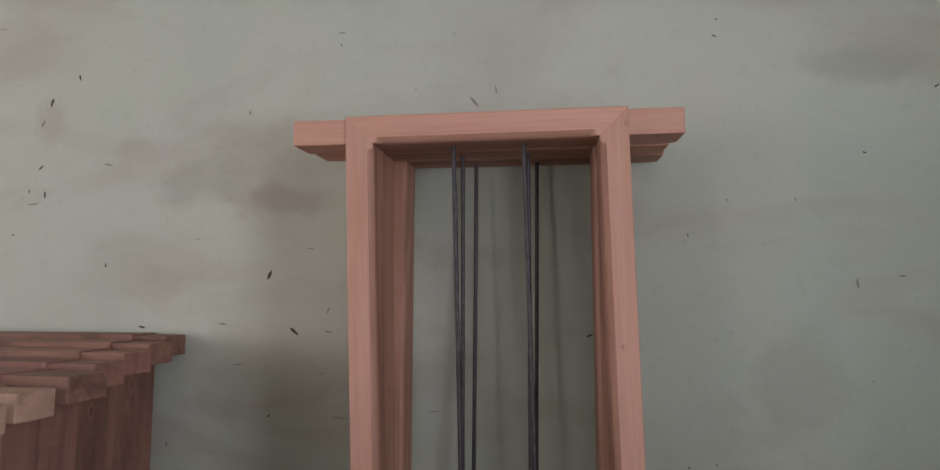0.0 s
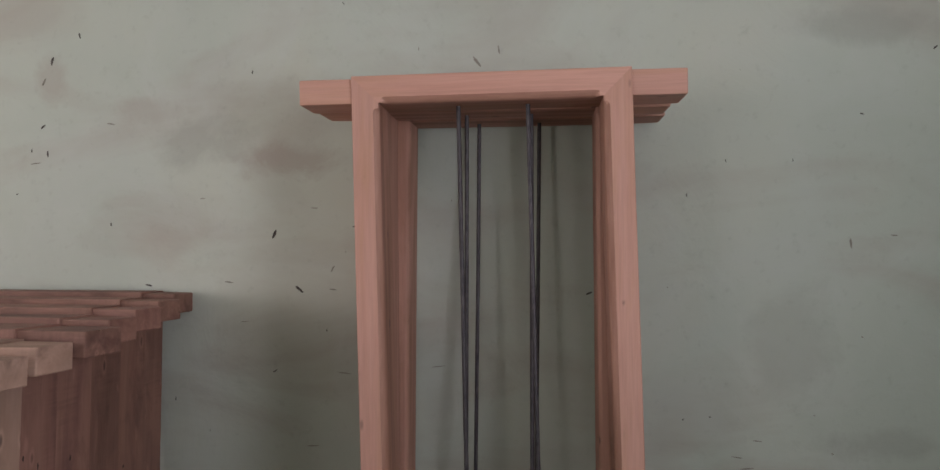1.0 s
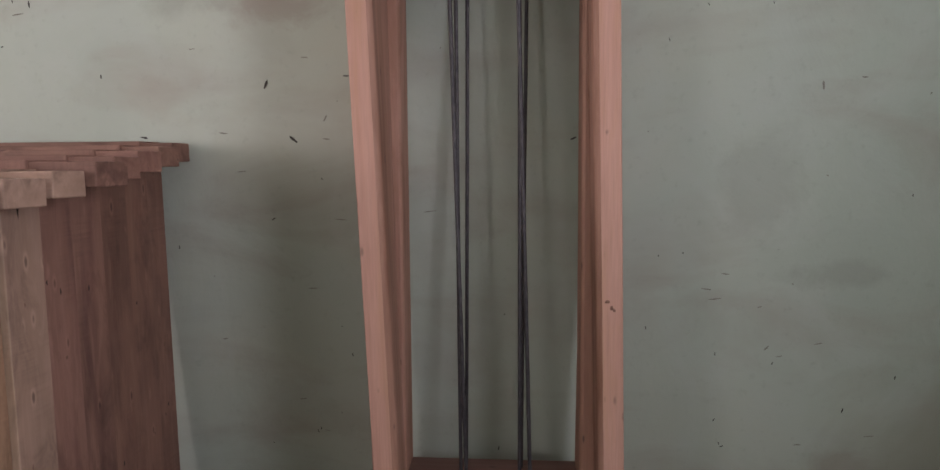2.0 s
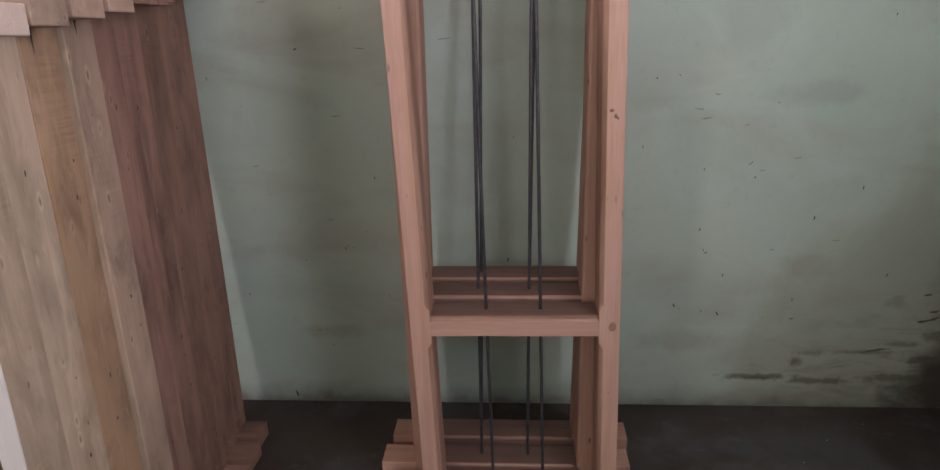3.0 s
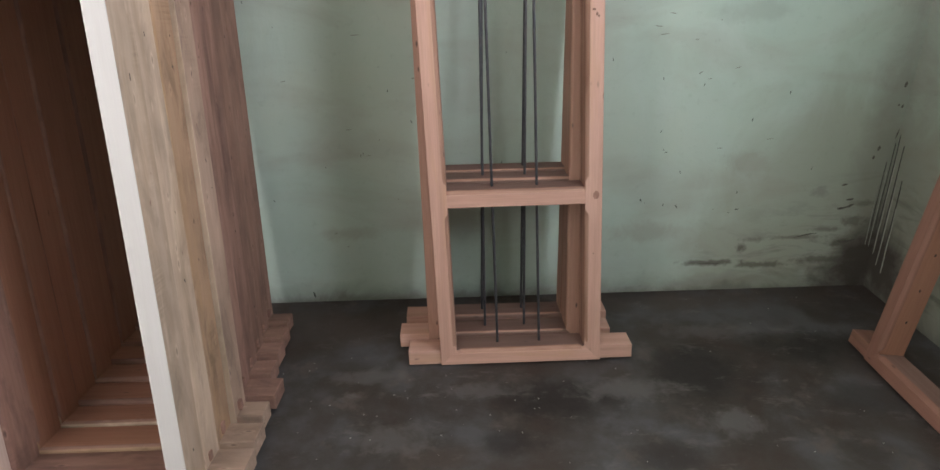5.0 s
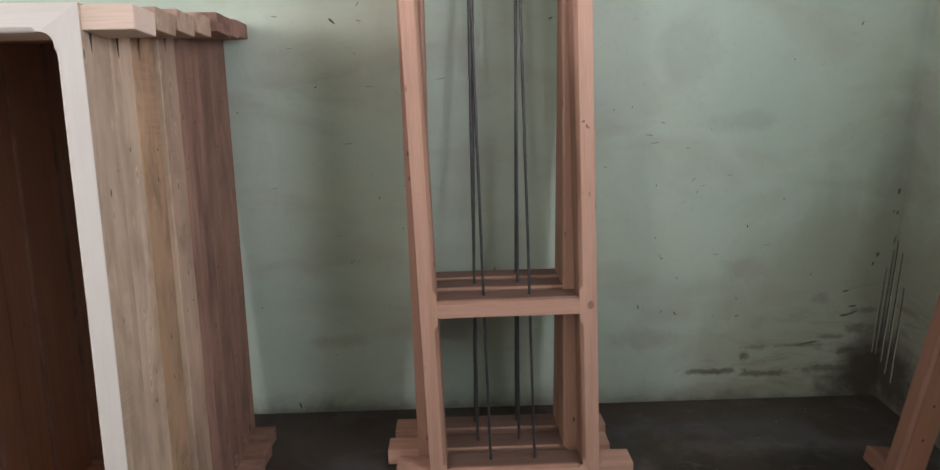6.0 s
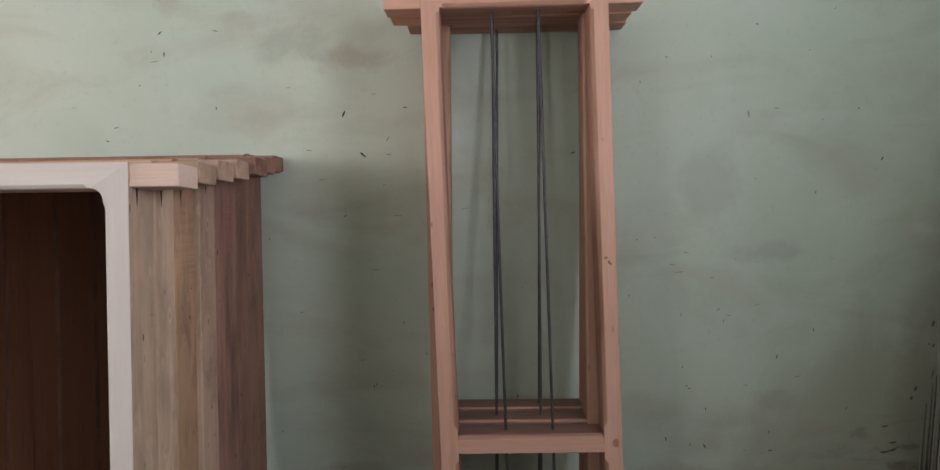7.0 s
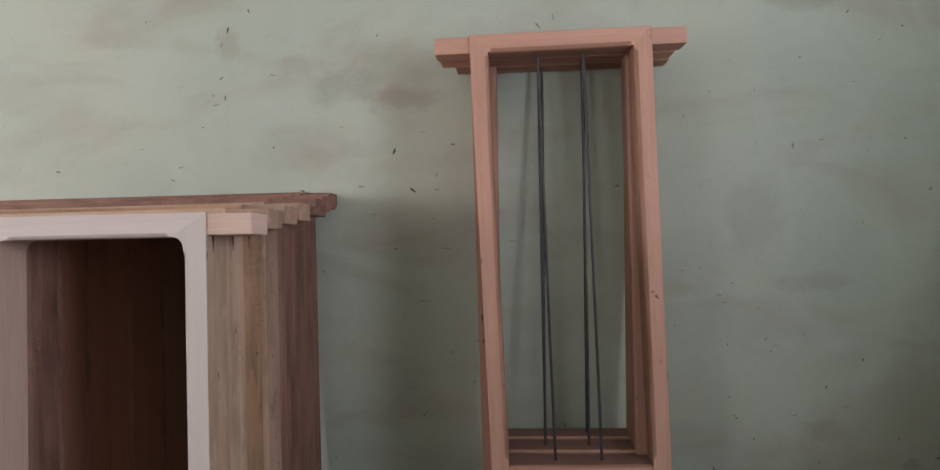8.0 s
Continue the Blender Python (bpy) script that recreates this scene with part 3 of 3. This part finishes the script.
for i, (y, xr, ht, hb, lean, high) in enumerate(STACK):
    word, body, horn_wood = KINDS[i]
    deep = (STACK[i + 1][0] - y if i < 8 else 0.112) - 0.004
    # the fourth frame's front takes a lighter wood to paint its lit edge
    thing = timber_frame(WORDS[word], SHORT, leaning(xr - W - WIDER[i], y, lean, random.uniform(-0.12, 0.12), deep), W + WIDER[i], high, deep, FS,
                         (0.12, ht, 0.12, hb), body, PALE if i == 0 else GREYED if i == 3 else body, wave=0.002, horn_wood=horn_wood, inner=(PINKISH, ROSY)[i] if i < 2 else REDDISH, cham=0.010, fillet=0.03, wing=0.75 if i else 0.0, edge=ROSY if i else None)
    jamb = [c for c in thing.children if c.name.startswith("jamb")][1]
    for q in range(4 + i % 3):
        # old nail hole, torn at its edge
        hy, hz = random.uniform(0.22, 0.78) * deep, random.uniform(0.08, 0.92) * (high - 0.2) + 0.06
        ry, rz = random.uniform(0.0016, 0.0032), random.uniform(0.004, 0.010)
        bm = bmesh.new()
        bmesh.ops.create_icosphere(bm, subdivisions=2, radius=1.0)
        for v in bm.verts:
            k = 1 + 0.5 * noise.noise(v.co * 1.9 + Vector((i * 3, q * 5, 0)))
            v.co = Vector((W + WIDER[i] + v.co.x * 0.0007, hy + v.co.y * ry * k, hz + v.co.z * rz * k))
        part("nail_hole", bm, GAP if q % 3 else KNOT, jamb)
    # end of the tenon, standing proud above the sill
    bm = bmesh.new()
    box(bm, W + WIDER[i] - 0.004, deep * 0.30, 0.068, W + WIDER[i] + random.uniform(0.006, 0.013), deep * 0.30 + 0.024, 0.068 + random.uniform(0.030, 0.044), 0.004)
    for v in bm.verts:
        v.co += noise.noise_vector(v.co * 30 + Vector((i * 5, 0, 0))) * 0.004
    part("tenon_end", bm, (ROSY if i > 1 else BROWN)["X"], jamb, "rough end of the tenon")
    if i < 4:
        # open wedge of the joint below the head
        bm = bmesh.new()
        z1, y0 = high - FS + 0.001, deep * (0.32 + 0.1 * (i % 2))
        w = W + WIDER[i]
        tips = [bm.verts.new(p) for p in ((w + 0.0006, y0 - 0.005, z1), (w + 0.0006, y0 + 0.006, z1), (w + 0.0006, y0 + 0.001, z1 - 0.045 - 0.012 * (i % 3)))]
        back = [bm.verts.new(v.co + Vector((-0.004, 0, 0))) for v in tips]
        bm.faces.new(tips)
        for q in range(3):
            bm.faces.new((tips[q], tips[(q + 1) % 3], back[(q + 1) % 3], back[q]))
        part("joint_gap", bm, GAP, [c for c in thing.children if c.name.startswith("jamb")][1], "dark open wedge of the joint")

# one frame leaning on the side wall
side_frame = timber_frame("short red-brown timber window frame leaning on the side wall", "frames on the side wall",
             leaning(1.642, 1.575, 7.4, 0.0, DS, -90), W, HS, DS, FS, (0.118, 0.12, 0.118, 0.12), TANNED, TANNED, inner=REDDISH, top=SHADED_RAIL)
for z in (0.20, 0.33, 0.47, 0.80, 1.10):
    bm = bmesh.new()
    bmesh.ops.create_icosphere(bm, subdivisions=2, radius=1.0)
    for v in bm.verts:
        v.co = Vector((FS + v.co.x * 0.0008, DS * 0.55 + v.co.y * 0.004, z + v.co.z * 0.006))
    part("nail_hole", bm, GAP, [c for c in side_frame.children if c.name.startswith("jamb")][0])


# ---- marks on the plaster ----
def mark(x, z, long, wide, turn, mat=SCUFF, name="scuff_mark"):
    bm = bmesh.new()
    ca, sa = math.cos(radians(turn)), math.sin(radians(turn))
    pts = []
    for k in range(10):
        a = k / 10 * math.tau
        r = 1 + 0.5 * noise.noise((x * 13 + math.cos(a) * 1.5, z * 13 + math.sin(a) * 1.5, 3))
        u, w = math.cos(a) * long * r / 2, math.sin(a) * wide * r / 2
        pts.append((x + u * ca - w * sa, z + u * sa + w * ca))
    ring = [bm.verts.new((px, Y1 + 0.001, pz)) for px, pz in pts]
    top = [bm.verts.new((x + (px - x) * 0.75, Y1 - 0.0012, z + (pz - z) * 0.75)) for px, pz in pts]
    bm.faces.new(top)
    for j in range(10):
        bm.faces.new((ring[j], ring[(j + 1) % 10], top[(j + 1) % 10], top[j]))
    part(name, bm, mat, wall_back)


UPPER = ((-1.03, 2.31, 0.03, 70), (-0.94, 2.38, 0.02, 100), (-1.11, 2.05, 0.012, 90), (-1.06, 2.04, 0.022, 90), (-0.15, 2.44, 0.012, 130),
         (-0.20, 1.70, 0.024, 60), (-0.37, 1.80, 0.034, 65), (-0.30, 1.64, 0.036, 140), (-0.76, 1.65, 0.026, 170), (-0.87, 1.83, 0.016, 90),
         (0.28, 2.30, 0.028, 100), (0.22, 2.27, 0.04, 125), (0.85, 2.42, 0.016, 150), (0.78, 1.90, 0.012, 100), (0.88, 1.99, 0.010, 110),
         (1.05, 1.99, 0.010, 100), (1.20, 1.77, 0.03, 95), (-0.42, 2.26, 0.014, 80), (-1.06, 2.25, 0.03, 60), (-0.20, 1.64, 0.024, 175),
         (-1.07, 2.12, 0.022, 40), (-0.13, 1.82, 0.022, 0), (-1.81, 1.76, 0.022, 170), (-1.31, 1.71, 0.02, 160), (-0.38, 1.40, 0.018, 30), (1.39, 2.27, 0.016, 40))
LOWER = ((0.75, 1.06, 0.014, 95), (0.96, 0.98, 0.013, 95), (1.35, 0.80, 0.018, 80), (1.72, 1.59, 0.020, 60), (1.07, 0.58, 0.016, 100),
         (0.91, 0.455, 0.022, 110), (1.07, 0.42, 0.022, 120), (1.33, 0.48, 0.016, 95), (1.64, 0.58, 0.014, 70), (-0.29, 0.69, 0.014, 100),
         (-0.68, 0.50, 0.014, 120), (-0.56, 0.035, 0.034, 100), (-0.07, 0.83, 0.014, 120), (0.301, 0.643, 0.020, 80), (0.523, 1.634, 0.022, 20),
         (1.11, 1.00, 0.024, 45), (1.08, 1.13, 0.018, 10), (0.97, 0.76, 0.014, 60), (1.49, 0.91, 0.016, 90), (-0.43, 0.34, 0.02, 15),
         (1.01, 0.43, 0.014, 80), (1.13, 0.95, 0.014, 70), (0.99, 0.68, 0.012, 110), (1.0, 0.67, 0.016, 20), (-0.16, 0.96, 0.014, 100), (-0.28, 0.70, 0.012, 90), (1.34, 0.40, 0.02, 10), (-0.69, 1.31, 0.014, 90))
FAINT = {(0.28, 2.30), (0.22, 2.27), (1.20, 1.77), (-0.20, 1.64), (-1.06, 2.25), (1.11, 1.00), (1.08, 1.13), (-0.43, 0.34), (-0.20, 1.70)}
for x, z, size, turn in UPPER + LOWER:
    mark(x, z, size, size * (0.2 if (x, z) in FAINT else 0.25), turn, SMEAR if (x, z) in FAINT else SCUFF)
for k in range(46):
    x, z = random.uniform(-1.6, 1.9), random.uniform(0.25, 2.7)
    mark(x, z, random.uniform(0.004, 0.012), random.uniform(0.002, 0.005), random.uniform(0, 180), SCUFF if k % 3 else SMEAR)
for k in range(30):
    x, z = random.uniform(-1.6, 1.6), random.uniform(0.6, 2.6)
    mark(x, z, random.uniform(0.02, 0.06), random.uniform(0.002, 0.005), random.uniform(-12, 12), SMEAR, "smear")


# ragged patches where the plaster has peeled near the damp corner
def peeled(x, z, long, wide, turn):
    bm = bmesh.new()
    ca, sa = math.cos(radians(turn)), math.sin(radians(turn))
    pts = []
    for k in range(40):
        a = k / 40 * math.tau
        u, w = math.cos(a), math.sin(a)
        r = 1 + 0.75 * noise.noise((x * 7 + u * 2.2, z * 7 + w * 2.2, 1)) + 0.4 * noise.noise((x * 7 + u * 6, z * 7 + w * 6, 2))
        u, w = u * long * r / 2, w * wide * (r ** 2) / 2
        w += wide * 1.2 * noise.noise((x * 5 + u * 18, 4, 4))
        pts.append((x + u * ca - w * sa, z + u * sa + w * ca))
    outer = [bm.verts.new((px, Y1 + 0.001, pz)) for px, pz in pts]
    rim = [bm.verts.new((x + (px - x) * 0.97, Y1 - 0.002, z + (pz - z) * 0.9)) for px, pz in pts]
    mid_v = bm.verts.new((x, Y1 - 0.001, z))
    for k in range(40):
        bm.faces.new((outer[k], outer[(k + 1) % 40], rim[(k + 1) % 40], rim[k]))
        bm.faces.new((rim[k], rim[(k + 1) % 40], mid_v))
    part("peeled_patch", bm, CRACK, wall_back)


for args in ((1.66, 0.262, 0.08, 0.005, 12), (1.86, 0.23, 0.06, 0.010, 8), (1.84, 0.40, 0.04, 0.009, 30), (1.25, 0.136, 0.09, 0.005, -2)):
    peeled(*args)

# runs of white paint down the corner, with bare dark plaster between them
def run(place, z0, z1, wide, mat, name, parent, seed):
    """place(c, out, z): c across the run, out of the wall."""
    bm = bmesh.new()
    rows = []
    for i in range(25):
        t = i / 24
        z = z0 + (z1 - z0) * t
        w = wide * (0.45 + 0.9 * abs(noise.noise((z * 30, seed, 0)))) * min(1, 8 * t + 0.2, 2.2 * (1 - t) + 0.1)
        c = 0.003 * noise.noise((z * 6, seed, 4))
        rows.append([bm.verts.new(place(c - w, -0.001, z)), bm.verts.new(place(c, 0.0035, z)), bm.verts.new(place(c + w, -0.001, z))])
    for a, c in zip(rows, rows[1:]):
        for j in (0, 1):
            bm.faces.new((a[j], a[j + 1], c[j + 1], c[j]))
    part(name, bm, mat, parent)


for k, (x, z0, z1) in enumerate(((1.952, 0.21, 0.50), (1.972, 0.20, 0.58))):
    run(lambda c, out, z, x=x: (x + c, Y1 - out, z), z0, z1, 0.0028, DRIP, "paint_run", wall_back, k)
    run(lambda c, out, z, x=x: (x + 0.009 + c, Y1 - out, z), z0 + 0.08, z1 + 0.1, 0.0026, SCUFF, "bare_streak", wall_back, k + 9)
for k, (y, z0, z1) in enumerate(((2.155, 0.17, 0.60), (2.118, 0.13, 0.56), (2.078, 0.11, 0.42))):
    run(lambda c, out, z, y=y: (X1 - out, y + c * 2, z), z0, z1, 0.0030, DRIP, "paint_run", wall_side, k + 4)
    run(lambda c, out, z, y=y: (X1 - out, y + 0.008 - c * 2, z), z0 + 0.1, z1 + 0.12, 0.003, SCUFF, "bare_streak", wall_side, k + 14)
for x, z, long, wide in ((1.965, 0.93, 0.028, 0.014), (1.972, 0.84, 0.02, 0.010), (1.955, 0.845, 0.012, 0.008), (1.915, 0.66, 0.024, 0.016), (1.90, 0.62, 0.018, 0.012), (1.978, 0.72, 0.05, 0.006), (1.80, 0.50, 0.03, 0.010), (1.84, 0.43, 0.04, 0.012), (1.81, 0.39, 0.05, 0.012)):
    mark(x, z, long, wide, 80 if z > 0.55 else 10, CRACK)

# crumbs of plaster and sawdust on the floor
bm = bmesh.new()
for k in range(130):
    x, y = random.uniform(-0.6, 1.9), random.uniform(0.4, 2.15)
    if k < 60:
        x, y = random.gauss(0.0, 0.35) - 0.05, random.gauss(1.45, 0.22)
    r = random.uniform(0.0008, 0.0036)
    made = bmesh.ops.create_cube(bm, size=r)["verts"]
    turn = Matrix.Rotation(random.uniform(0, 3), 3, "Z")
    for v in made:
        v.co = turn @ Vector((v.co.x * random.uniform(0.6, 1.8), v.co.y, v.co.z * 0.6)) + Vector((x, min(y, 2.16), r * 0.28))
tagged(part("floor_crumbs", bm, CHIP), "pale crumbs of plaster and sawdust scattered on the floor", "debris", kind="stuff")
